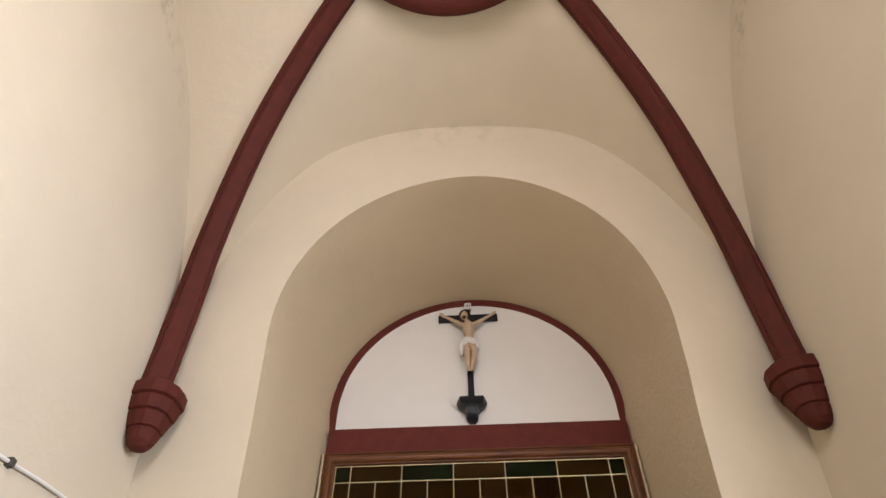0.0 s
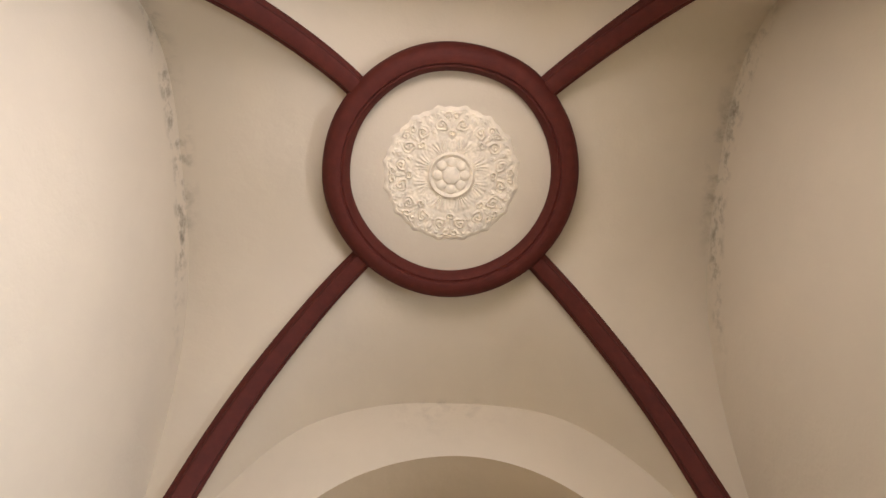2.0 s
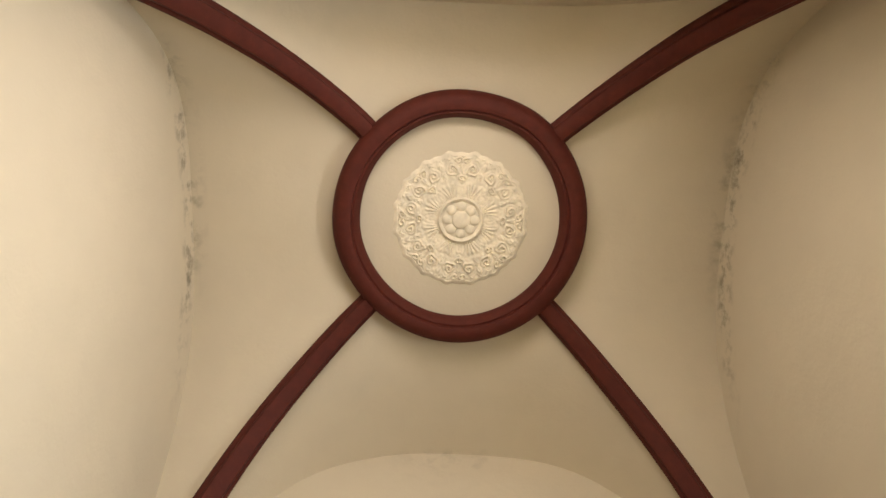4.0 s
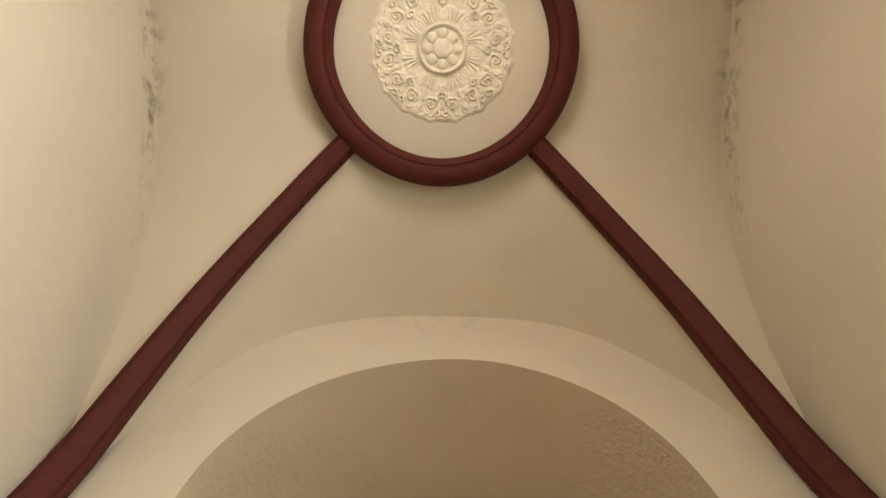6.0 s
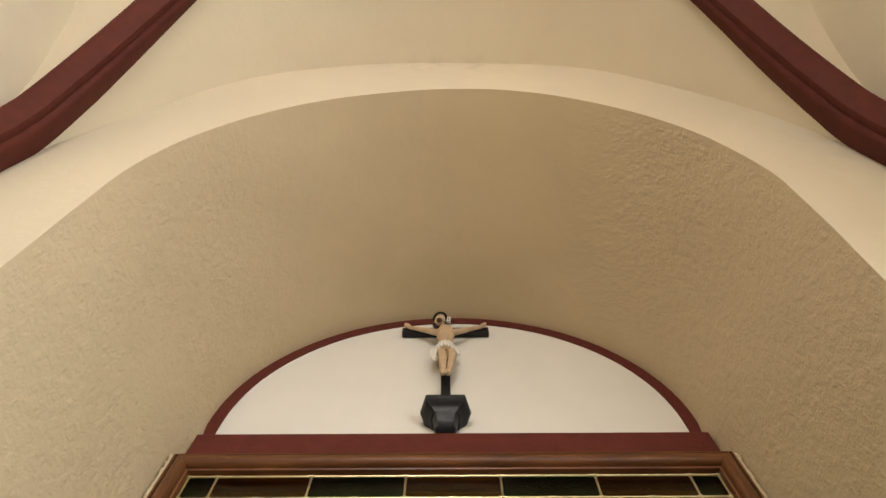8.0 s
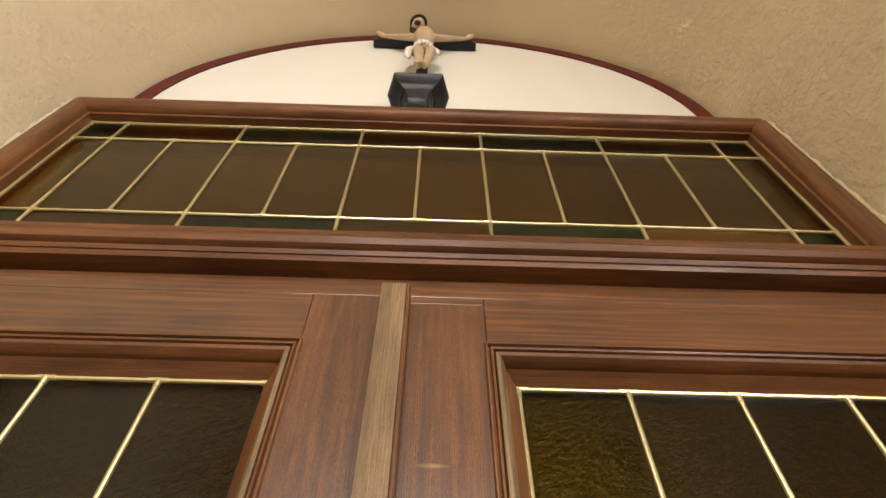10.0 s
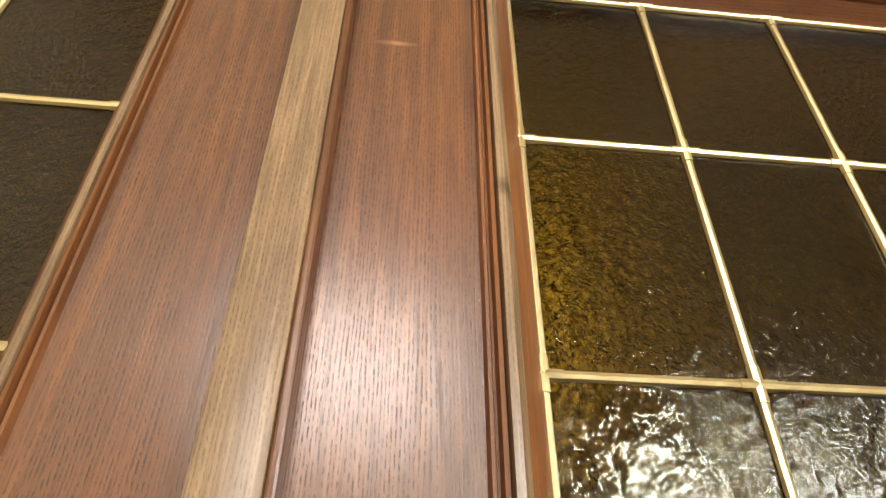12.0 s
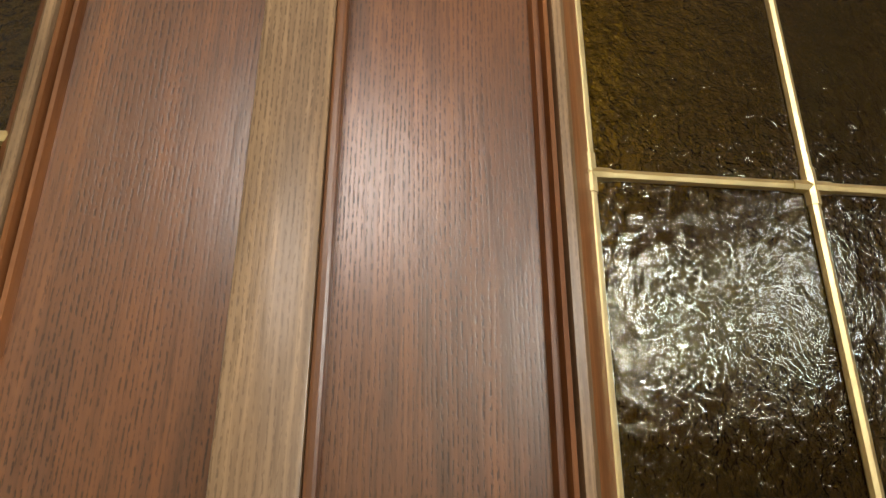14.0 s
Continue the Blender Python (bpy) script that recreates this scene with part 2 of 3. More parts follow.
def part(name, bm, mat, parent, label="", smooth=False):
    ob = link_mesh(name, bm, mat, smooth)
    ob.parent = parent
    if label:
        ob["label"] = label
    return ob


def add_box(bm, x0, x1, y0, y1, z0, z1, bev=0.0):
    r = bmesh.ops.create_cube(bm, size=1)
    bmesh.ops.scale(bm, vec=(x1 - x0, y1 - y0, z1 - z0), verts=r["verts"])
    bmesh.ops.translate(bm, vec=((x0 + x1) / 2, (y0 + y1) / 2, (z0 + z1) / 2), verts=r["verts"])
    if bev:
        es = list({e for v in r["verts"] for e in v.link_edges})
        bmesh.ops.bevel(bm, geom=es, offset=bev, segments=2, affect="EDGES", profile=0.6)


def box(*a, bev=0.0):
    bm = bmesh.new()
    add_box(bm, *a, bev=bev)
    return bm


def loft(bm, rings, closed=True, caps=True, material_index=0):
    """Skin a list of rings of points, each of the same length."""
    vs = [[bm.verts.new(q) for q in r] for r in rings]
    n = len(vs[0])
    for a, b in zip(vs, vs[1:]):
        for i in range(n if closed else n - 1):
            j = (i + 1) % n
            f = bm.faces.new((a[i], a[j], b[j], b[i]))
            f.material_index = material_index
    if caps and closed:
        bm.faces.new(vs[0][::-1])
        bm.faces.new(vs[-1])
    return vs


def tube(bm, points, r, sides=8):
    pts = [Vector(p) for p in points]
    rings = []
    for i, p in enumerate(pts):
        d = (pts[min(i + 1, len(pts) - 1)] - pts[max(i - 1, 0)]).normalized()
        a = d.cross(Vector((0, 0, 1)) if abs(d.z) < 0.9 else Vector((1, 0, 0))).normalized()
        b = d.cross(a)
        rr = r[i] if isinstance(r, (list, tuple)) else r
        rings.append([p + (a * math.cos(k * math.tau / sides) + b * math.sin(k * math.tau / sides)) * rr for k in range(sides)])
    loft(bm, rings)


def extrude_x(profile, x0, x1):
    """A bar along x with the closed profile of (y, z) points."""
    bm = bmesh.new()
    loft(bm, [[(x, y, z) for y, z in profile] for x in (x0, x1)])
    return bm


def moulding_side(side, x0, x1, z0, z1, profile):
    """One mitred side of a moulding round the opening x0..x1, z0..z1. Profile: (outward offset, y)."""
    ends = {"top": ((x0, z1, -1, 1), (x1, z1, 1, 1)), "bottom": ((x0, z0, -1, -1), (x1, z0, 1, -1)),
            "left": ((x0, z0, -1, -1), (x0, z1, -1, 1)), "right": ((x1, z0, 1, -1), (x1, z1, 1, 1))}[side]
    bm = bmesh.new()
    loft(bm, [[(x + sx * d, y, z + sz * d) for d, y in profile] for x, z, sx, sz in ends])
    return bm


def empty(name, at=(0, 0, 0)):
    ob = new(name)
    ob.location = at
    ob.empty_display_size = 0.1
    return ob


# ---- the vestibule: plan ----
CX, CY, HX, HY = -0.03, -2.25, 1.30, 1.515
XL, XR, YB = CX - HX, CX + HX, CY - HX * 0.77
TOP = 4.75


def front_y(z, x=0.0):
    u = max(-1.2, z - 3.0)
    return -0.71 - 0.14 * u - 0.035 * u * abs(u) + (0.10 * min(0.6, max(0.0, 3.25 - z)) if x > 0.5 else 0.0)


def vault_z(u):
    return 3.05 + 1.40 * max(0.0, 1 - min(abs(u), 1.0) ** 3) ** 0.7


def plan(u, v):
    """The place above the plan of a point of the vault, -1..1 from wall to wall."""
    lean = 0.28 - 0.08 * max(-1.0, min(1.0, u / 0.7))
    stretch = 1 - lean * max(0.0, min(-v, 1.0) - 0.35) if v < 0 else 1 + (HY / HX - 1) * min(v, 1.0) ** 4
    return CX + u * HX, CY + v * HX * stretch


def wobble(p, size, amount):
    return noise.noise(Vector(p) * size) * amount


def structure(name, bm, mat, label, smooth=False, category=""):
    return tagged(link_mesh(name, bm, mat, smooth), label, category or name.split("_")[0], kind="structure")


structure("floor", box(-4.2, 4.2, -4.1, 5.7, -0.2, 0), floor_stone, "worn stone floor of the vestibule")
structure("wall_left", box(XL - 0.3, XL, YB - 0.3, 0.1, 0, TOP), plaster_vault, "cream plastered side wall lit by daylight")
bm = bmesh.new()
add_box(bm, XL - 0.3, FX0, YB - 0.3, YB, 0, TOP)
add_box(bm, FX1, XR + 0.3, YB - 0.3, YB, 0, TOP)
add_box(bm, FX0, FX1, YB - 0.3, YB, 0, FZ0)
add_box(bm, FX0, FX1, YB - 0.3, YB, FZ1, TOP)
structure("wall_back", bm, plaster_vault, "plain cream plastered back wall with a fanlight opening")
bm = bmesh.new()
edge = YB - 0.3
for wy, wz, ww, wh, watts in WINDOWS:
    y0, y1, z0, z1 = wy - ww / 2 - 0.01, wy + ww / 2 + 0.01, wz - wh / 2 - 0.01, wz + wh / 2 + 0.01
    add_box(bm, XR, XR + 0.3, edge, y0, 0, TOP)
    add_box(bm, XR, XR + 0.3, y0, y1, 0, z0)
    add_box(bm, XR, XR + 0.3, y0, y1, z1, TOP)
    edge = y1
add_box(bm, XR, XR + 0.3, edge, 0.1, 0, TOP)
structure("wall_right", bm, plaster_vault, "cream plastered side wall with two small windows")
# unseen slab over the vault, added to stop light leaking in
structure("roof_slab", box(XL - 0.3, XR + 0.3, YB - 0.3, 0.1, TOP, TOP + 0.15), plaster_dark, "plain unseen slab added above the vault to keep light out")

# front wall with the deep arched opening
R0, ZC0, R1, ZC1, Y1 = 0.872, 3.225, 0.793, 3.347, 0.092


def arch_outline(r, zc, left=1.0, foot=None, n=40, legs=14):
    """Half-round arch on straight legs. left: stretch of its left half; foot: half-width of the legs."""
    foot = foot or r
    pts = [(-foot * left, zc * k / legs) for k in range(legs)]
    for k in range(n + 1):
        x = -r * math.cos(math.pi * k / n)
        pts.append((x * left if x < 0 else x, zc + r * math.sin(math.pi * k / n)))
    return pts + [(foot, zc * (legs - k) / legs) for k in range(1, legs + 1)]


def outer_point(i, count, x, z):
    """The matching point on the wall's outer rectangle."""
    if z < 3.25 - 1e-6:
        return (1.6 if x > 0 else -1.6, z)
    a = math.atan2(z - 3.25, x)
    k = min(1.6 / max(1e-6, abs(math.cos(a))), 1.6 / max(1e-6, abs(math.sin(a))))
    return (k * math.cos(a), 3.25 + k * math.sin(a))


bm = bmesh.new()
front, back = arch_outline(R0, ZC0, 1.04), arch_outline(R1, ZC1, 1.0, 0.764)
rows = []
for k in range(15):
    s = (k / 14) ** 1.5
    row = []
    for i, (x, z) in enumerate(front):
        ox, oz = outer_point(i, len(front), x, z)
        wx = wobble((x, 0, z), 2.2, 0.012)
        px, pz = (x + wx) * (1 - s) + ox * s, z * (1 - s) + oz * s
        row.append((px, front_y(pz, x) + wobble((px, 3, pz), 2.0, 0.008), pz))
    rows.append(row)
loft(bm, rows[::-1], closed=False)
soffit = []
for k in range(17):
    s = k / 16
    row = []
    for (x, z), (bx, bz) in zip(front, back):
        wx = wobble((x, 0, z), 2.2, 0.012)
        px, pz = (x + wx) * (1 - s) + bx * s, z * (1 - s) + bz * s
        yy = (front_y(z, x) + wobble((x + wx, 3, z), 2.0, 0.008)) * (1 - s) + Y1 * s
        lump = wobble((px * 1.0, yy, pz), 3.0, 0.010) * math.sin(math.pi * s)
        row.append((px + lump * (1 if px > 0 else -1), yy, pz + lump))
    soffit.append(row)
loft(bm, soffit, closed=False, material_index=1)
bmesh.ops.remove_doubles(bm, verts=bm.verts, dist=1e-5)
structure("wall_front", bm, [plaster_vault, plaster_rough_shaded], "cream plastered wall with a deep round-arched doorway", True)

# vault cells
bm = bmesh.new()
for turn in range(4):
    rows = []
    for k in range(41):
        a = 0.30 + (1.10 - 0.30) * k / 40
        row = []
        for j in range(-26, 27):
            b = a * j / 26
            u, v = {0: (b, a), 1: (a, -b), 2: (-b, -a), 3: (-a, b)}[turn]
            x, y = plan(u, v)
            row.append((x, y, vault_z(b) + wobble((x, y, 0), 2.5, 0.008)))
        rows.append(row)
    loft(bm, rows, closed=False)
bmesh.ops.remove_doubles(bm, verts=bm.verts, dist=1e-5)
structure("ceiling", bm, plaster_vault, "cream groin vault with mould stains along its seams", True)

# flat field inside the ring
RX, RY = -0.037, -2.255
bm = bmesh.new()
bmesh.ops.create_cone(bm, cap_ends=True, segments=64, radius1=0.56, radius2=0.56, depth=0.02)
bmesh.ops.translate(bm, vec=(RX, RY, 4.44), verts=bm.verts)
structure("ceiling_disc", bm, plaster_vault, "flat round plaster field inside the vault ring", category="ceiling")


# ---- ring, ribs, corbels, medallion ----
def vault_ring():
    ob = empty("vault_ring")
    outer = [(0.615, 4.46), (0.613, 4.388), (0.600, 4.352), (0.574, 4.334), (0.540, 4.329), (0.522, 4.336), (0.518, 4.350), (0.518, 4.45)]
    inner = [(0.519, 4.45), (0.519, 4.352), (0.508, 4.350), (0.498, 4.362), (0.492, 4.380), (0.486, 4.388), (0.485, 4.445)]
    for name, prof in (("outer_moulding", outer), ("inner_fillet", inner)):
        bm = bmesh.new()
        rings = []
        for k in range(97):
            a = math.tau * k / 96
            w = 1 + noise.noise(Vector((math.cos(a), math.sin(a), 0)) * 1.7) * 0.012
            rings.append([(RX + r * w * math.cos(a), RY + r * w * math.sin(a), z) for r, z in prof])
        loft(bm, rings, closed=False)
        bmesh.ops.remove_doubles(bm, verts=bm.verts, dist=1e-5)
        part(name, bm, maroon, ob, smooth=True)
    return tagged(ob, "dark red painted moulded ring at the vault's crown", "vault ring")


vault_ring()


def vault_rib(sx, sy):
    ob = empty("vault_rib")
    base = [(-0.052, 0.07), (-0.052, -0.014), (-0.047, -0.024), (-0.038, -0.029), (0.038, -0.029), (0.047, -0.024), (0.052, -0.014), (0.052, 0.07)]
    roll = [(-0.036, -0.020), (-0.035, -0.046), (-0.030, -0.057), (-0.018, -0.061), (0.018, -0.061), (0.030, -0.057), (0.035, -0.046), (0.036, -0.020)]
    path = []
    for k in range(49):
        g = 0.30 + (0.985 - 0.30) * k / 48
        x, y = plan(sx * g, sy * g)
        drift = -0.020 if sy < 0 else 0.03 * (g - 0.70) if sx > 0 else 0.0
        path.append(Vector((x - sx * (0.05 * g - 0.03) + drift, y - sy * 0.03 * g, vault_z(g * 0.985))))
    # the foot swings down to the corbel
    keep, foot = 44, path[-1].copy()
    a, b = path[keep], path[keep - 1]
    run = (foot.xy - a.xy).length / (a.xy - b.xy).length
    knee, end = Vector((foot.x, foot.y, a.z + (a.z - b.z) * run)), Vector((foot.x, foot.y, 2.89))
    path = path[:keep + 1] + [a * (1 - q) ** 2 + knee * 2 * q * (1 - q) + end * q * q for q in (0.1, 0.2, 0.3, 0.4, 0.5, 0.6, 0.7, 0.8, 0.9, 1.0)]
    frames = []
    for i, q in enumerate(path):
        d = (path[min(i + 1, len(path) - 1)] - path[max(i - 1, 0)]).normalized()
        flat = path[min(i + 1, 44)] - path[min(i, 44) - 1 if i else 0]
        side = Vector((-flat.y, flat.x, 0)).normalized()
        up = side.cross(d).normalized()
        if up.z < 0 or (abs(up.z) < 0.05 and up.dot(Vector((sx, sy, 0))) < 0):
            up = -up
        frames.append((q + side * noise.noise(q * 2.0) * 0.004, side, up))
    for name, sec in (("rib_base", base), ("rib_roll", roll)):
        bm = bmesh.new()
        loft(bm, [[q + side * a * (1.04 + 0.17 * min(1, i / 48)) + up * b for a, b in sec] for i, (q, side, up) in enumerate(frames)])
        part(name, bm, maroon, ob, smooth=True)
    return tagged(ob, "dark red painted moulded vault rib", "vault rib", "ribs of the vault")


def corbel(sx, sy):
    ob = empty("corbel")
    cx, cy = CX + sx * (HX - (0.055 if sx < 0 else 0.038)), CY + sy * ((HY if sy > 0 else HX * 0.77) - 0.045)
    tiers = [[(2.905, 0.095), (2.893, 0.112), (2.842, 0.112), (2.836, 0.098)], [(2.836, 0.100), (2.830, 0.104), (2.783, 0.092), (2.778, 0.080)], [(2.778, 0.082), (2.772, 0.085), (2.722, 0.068), (2.717, 0.056)], [(2.717, 0.060), (2.710, 0.062), (2.672, 0.048), (2.652, 0.032), (2.645, 0.010)]]
    base = math.pi / 8 + 0.1
    for tier in tiers:
        bm = bmesh.new()
        loft(bm, [[(cx + r * math.cos(base + k * math.tau / 14) * (1 + wobble((k, z, sx), 1.3, 0.08)), cy + r * math.sin(base + k * math.tau / 14) * (1 + wobble((k, z, sy), 1.7, 0.08)), z) for k in range(14)] for z, r in tier])
        part("tier", bm, maroon, ob)
    return tagged(ob, "dark red painted stepped corbel under a vault rib", "corbel", "corbels of the vault")


for sx, sy in ((-1, 1), (1, 1), (-1, -1), (1, -1)):
    vault_rib(sx, sy)
    corbel(sx, sy)


def medallion():
    ob = empty("ceiling_medallion", (RX, RY, 4.43))
    bm = bmesh.new()
    nr, na, rmax = 80, 480, 0.320
    rings = []
    for i in range(nr + 1):
        q = i / nr
        row = []
        for k in range(na):
            a = math.tau * k / na
            edge = rmax * (1 + 0.034 * abs(math.sin(a * 8)) + 0.014 * math.cos(a * 32 + 0.5))
            r = 0.10 + (edge - 0.10) * q
            f = (a * 8 / math.tau) % 1 - 0.5
            g = abs(f)
            w = g * (0.45 + 0.55 * q)
            h = 0.007 + 0.004 * math.sin(math.pi * q)
            # ribbed shells round the boss
            if q < 0.40:
                span = 0.16 + 0.70 * q
                if g < span:
                    h += 0.011 * math.sin(math.pi * min(1, q / 0.40)) ** 0.7 * (1 - (g / span) ** 3) * (0.60 + 0.40 * math.cos(g / span * 15))
            # pairs of scrolls, with leaves between and above them
            for fq, fw, size, turns in ((0.63, 0.20, 0.150, 2.0), (0.44, 0.33, 0.095, 1.5), (0.82, 0.37, 0.100, 1.5)):
                dx, dz = q - fq, w - fw
                dd = math.hypot(dx, dz) / size
                if dd < 1:
                    ridge = 0.5 + 0.5 * math.cos(math.tau * turns * dd - math.atan2(dz, dx))
                    h += 0.013 * min(1, (1 - dd) * 4) * ridge ** 1.5
            for fq, fw, lq, lw in ((0.80, 0.0, 0.15, 0.07), (0.86, 0.17, 0.09, 0.06), (0.55, 0.0, 0.12, 0.055), (0.62, 0.42, 0.14, 0.06)):
                dx, dz = (q - fq) / lq, (w - fw) / lw
                dd = dx * dx + dz * dz
                if dd < 1:
                    h += 0.012 * (1 - dd) ** 0.6 * (0.7 + 0.3 * math.cos(dx * 7 + abs(dz) * 5))
            h += 0.0045 * noise.noise(Vector((w * 17, q * 17, 0.3))) + 0.0008 * noise.noise(Vector((r * math.cos(a), r * math.sin(a), 0.3)) * 60)
            # rounded scalloped rim
            if q > 0.90:
                h = max(h * (0.95 - q) / 0.05 if q < 0.95 else 0.0, 0.013 * math.sin(math.pi * min(1.0, (1 - q) / 0.10 * 0.5 + 0.0)) )
            row.append((r * math.cos(a), r * math.sin(a), -0.78 * max(0.0, h)))
        rings.append(row)
    loft(bm, rings, caps=False)
    part("relief_plate", bm, medallion_white, ob, smooth=True)
    bm = bmesh.new()
    prof = [(0.112, -0.004), (0.112, -0.018), (0.104, -0.026), (0.096, -0.022), (0.090, -0.012), (0.045, -0.014), (0.040, -0.022), (0.034, -0.026), (0.0, -0.026)]
    rings = []
    for r, z in prof:
        rings.append([(r * math.cos(math.tau * k / 96), r * math.sin(math.tau * k / 96), z) for k in range(96)] if r > 0 else [(1e-4 * math.cos(math.tau * k / 96), 1e-4 * math.sin(math.tau * k / 96), z) for k in range(96)])
    loft(bm, rings, caps=False)
    part("boss", bm, medallion_white, ob, smooth=True)
    for k in range(8):
        a = math.tau * k / 8
        bm = bmesh.new()
        bmesh.ops.create_uvsphere(bm, u_segments=10, v_segments=6, radius=1)
        bmesh.ops.scale(bm, vec=(0.026, 0.025, 0.010), verts=bm.verts)
        bmesh.ops.rotate(bm, matrix=Matrix.Rotation(a, 3, "Z"), verts=bm.verts)
        bmesh.ops.translate(bm, vec=(0.066 * math.cos(a), 0.066 * math.sin(a), -0.014), verts=bm.verts)
        part("petal", bm, medallion_white, ob, smooth=True)
    return tagged(ob, "cream plaster ceiling medallion with scrolled leaf relief", "ceiling medallion")


medallion()


# ---- lunette ----
def lunette():
    ob = empty("lunette", (0, 0, 0))
    arc = lambda r, c: [(-r, 3.15)] + [(-r * math.cos(math.pi * k / 48), c + r * math.sin(math.pi * k / 48)) for k in range(49)] + [(r, 3.15)]
    inner, outer = arc(0.752, 3.340), arc(0.804, 3.350)
    bm = bmesh.new()
    loft(bm, [[(x, y, z) for x, z in outer] for y in (0.090, 0.099)])
    part("field", bm, plaster_white, ob, "white plastered half-round field")
    bm = bmesh.new()
    jag = lambda x, z: 1 + noise.noise(Vector((x, 0, z)) * 7) * 0.010
    loops = [[(x, y, z) for x, z in pts] for pts, y in ((outer, 0.090), (outer, 0.084), ([(x * jag(x, z), z) for x, z in inner], 0.084), (inner, 0.090))]
    loft(bm, loops, closed=True, caps=False)
    part("painted_border", bm, maroon_flat, ob, "dark red painted border")
    part("painted_sill", box(-0.768, 0.768, 0.026, 0.095, 3.03, 3.209, bev=0.004), maroon_flat, ob)
    return tagged(ob, "white half-round lunette with a dark red border above the door", "lunette")


lunette()


# ---- transom window and door frame ----
W = 0.125
TX, TZ = 0.701, (2.535, 2.605, 2.898, 2.981)


def came_bar(bm, x0, z0, x1, z1, y, w=0.0032, d=0.0030):
    """A rounded brass came between two points of a glazed plane."""
    sec = [(math.cos(k * math.tau / 8) * w, math.sin(k * math.tau / 8) * d) for k in range(8)]
    if abs(x1 - x0) > abs(z1 - z0):
        loft(bm, [[(x, y + b, z0 + a) for a, b in sec] for x in (x0, x1)])
    else:
        loft(bm, [[(x0 + a, y + b, z) for a, b in sec] for z in (z0, z1)])


def joint(x, z, y, left=True, right=True, up=True, down=True):
    bm = bmesh.new()
    if left or right:
        came_bar(bm, x - (0.011 if left else 0.003), z, x + (0.011 if right else 0.003), z, y, 0.0039, 0.0038)
    if up or down:
        came_bar(bm, x, z - (0.011 if down else 0.003), x, z + (0.011 if up else 0.003), y, 0.0039, 0.0038)
    return bm


def pane(name, x0, x1, z0, z1, y, mat, parent):
    ob = part(name, box(x0 + 0.0005, x1 - 0.0005, y + 0.001, y + 0.005, z0 + 0.0005, z1 - 0.0005), [mat, amber_back] if mat == amber else mat, parent)
    if mat == amber:
        for f in ob.data.polygons:
            f.material_index = 1 if f.normal.y > 0.5 else 0
    ob.visible_shadow = False
    return ob


FRAME_PROFILE = [(0.0, 0.02), (0.0, -0.019), (0.005, -0.021), (0.006, -0.030), (0.012, -0.039), (0.022, -0.044), (0.032, -0.043), (0.041, -0.036), (0.044, -0.026), (0.049, -0.025), (0.050, -0.031), (0.055, -0.031), (0.058, -0.026), (0.058, 0.02)]


def transom():
    ob = empty("window_1", (0, 0, 2.5))
    ob.matrix_world = Matrix()
    for side in ("top", "left", "right"):
        part("frame_moulding", moulding_side(side, -TX - 0.003, TX + 0.003, 2.48, TZ[3] + 0.003, FRAME_PROFILE), dark_z if side != "top" else worn_x, ob, smooth=True)
    cols = [-TX] + [W * k for k in range(-5, 6)] + [TX]
    wide = [-TX, -5 * W, -3 * W, -W, W, 3 * W, 5 * W, TX]
    tint = [green, amber_smooth, green, amber_smooth, green, amber_smooth, green]
    for z0, z1 in ((TZ[0], TZ[1]), (TZ[2], TZ[3])):
        for a, b, m in zip(wide, wide[1:], tint):
            pane("pane", a, b, z0, z1, 0.0, m, ob)
    for a, b in zip(cols, cols[1:]):
        pane("pane", a, b, TZ[1], TZ[2], 0.0, amber_smooth, ob)
    for z in TZ[1:]:
        bm = bmesh.new()
        came_bar(bm, -TX, z, TX, z, 0.0)
        part("came", bm, brass, ob, smooth=True)
    for x in cols:
        bm = bmesh.new()
        full = any(abs(x - q) < 1e-6 for q in wide)
        came_bar(bm, x, TZ[0] if full else TZ[1], x, TZ[3] if full else TZ[2], 0.0)
        part("came", bm, brass, ob, smooth=True)
        for z in TZ[1:]:
            if full or z < TZ[3]:
                part("solder_joint", joint(x, z, 0.0, up=z < TZ[3] and (full or z < TZ[2]), down=full or z > TZ[1]), brass, ob, smooth=True)
    return tagged(ob, "oak-framed transom light of amber and green leaded panes", "window", kind="structure")


transom()

for sx in (-1, 1):
    bm = bmesh.new()
    pts, rad = [], []
    for k in range(90):
        z = 2.40 + 0.64 * k / 89
        pts.append((sx * (0.765 + wobble((k * 0.31, sx, 0), 1.0, 0.004)), -0.024 + wobble((k * 0.23, 0, sx), 1.0, 0.004), z))
        rad.append(0.006 + abs(wobble((k * 0.47, 2, sx), 1.0, 0.007)))
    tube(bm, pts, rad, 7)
    structure("trim", bm, plaster_rough_shaded, "ragged plaster edge along the transom frame", True)

CORNICE = [(0.02, 2.50), (-0.036, 2.492), (-0.050, 2.484), (-0.053, 2.470), (-0.048, 2.464), (-0.034, 2.462), (-0.034, 2.459), (-0.054, 2.457), (-0.063, 2.450), (-0.066, 2.441), (-0.062, 2.431), (-0.052, 2.426), (-0.036, 2.425), (-0.036, 2.421), (-0.058, 2.420), (-0.062, 2.414), (-0.059, 2.407), (-0.040, 2.406), (-0.040, 2.403), (-0.060, 2.402), (-0.062, 2.397), (-0.059, 2.391), (-0.030, 2.389), (-0.030, 2.378), (0.02, 2.378)]
door_frame = empty("door_frame")
part("cornice", extrude_x(CORNICE, -0.775, 0.775), worn_x, door_frame, "reeded oak transom bar", smooth=True)
part("head_rail", box(-0.775, 0.775, -0.042, 0.02, 2.341, 2.377, bev=0.0015), oak_x, door_frame)
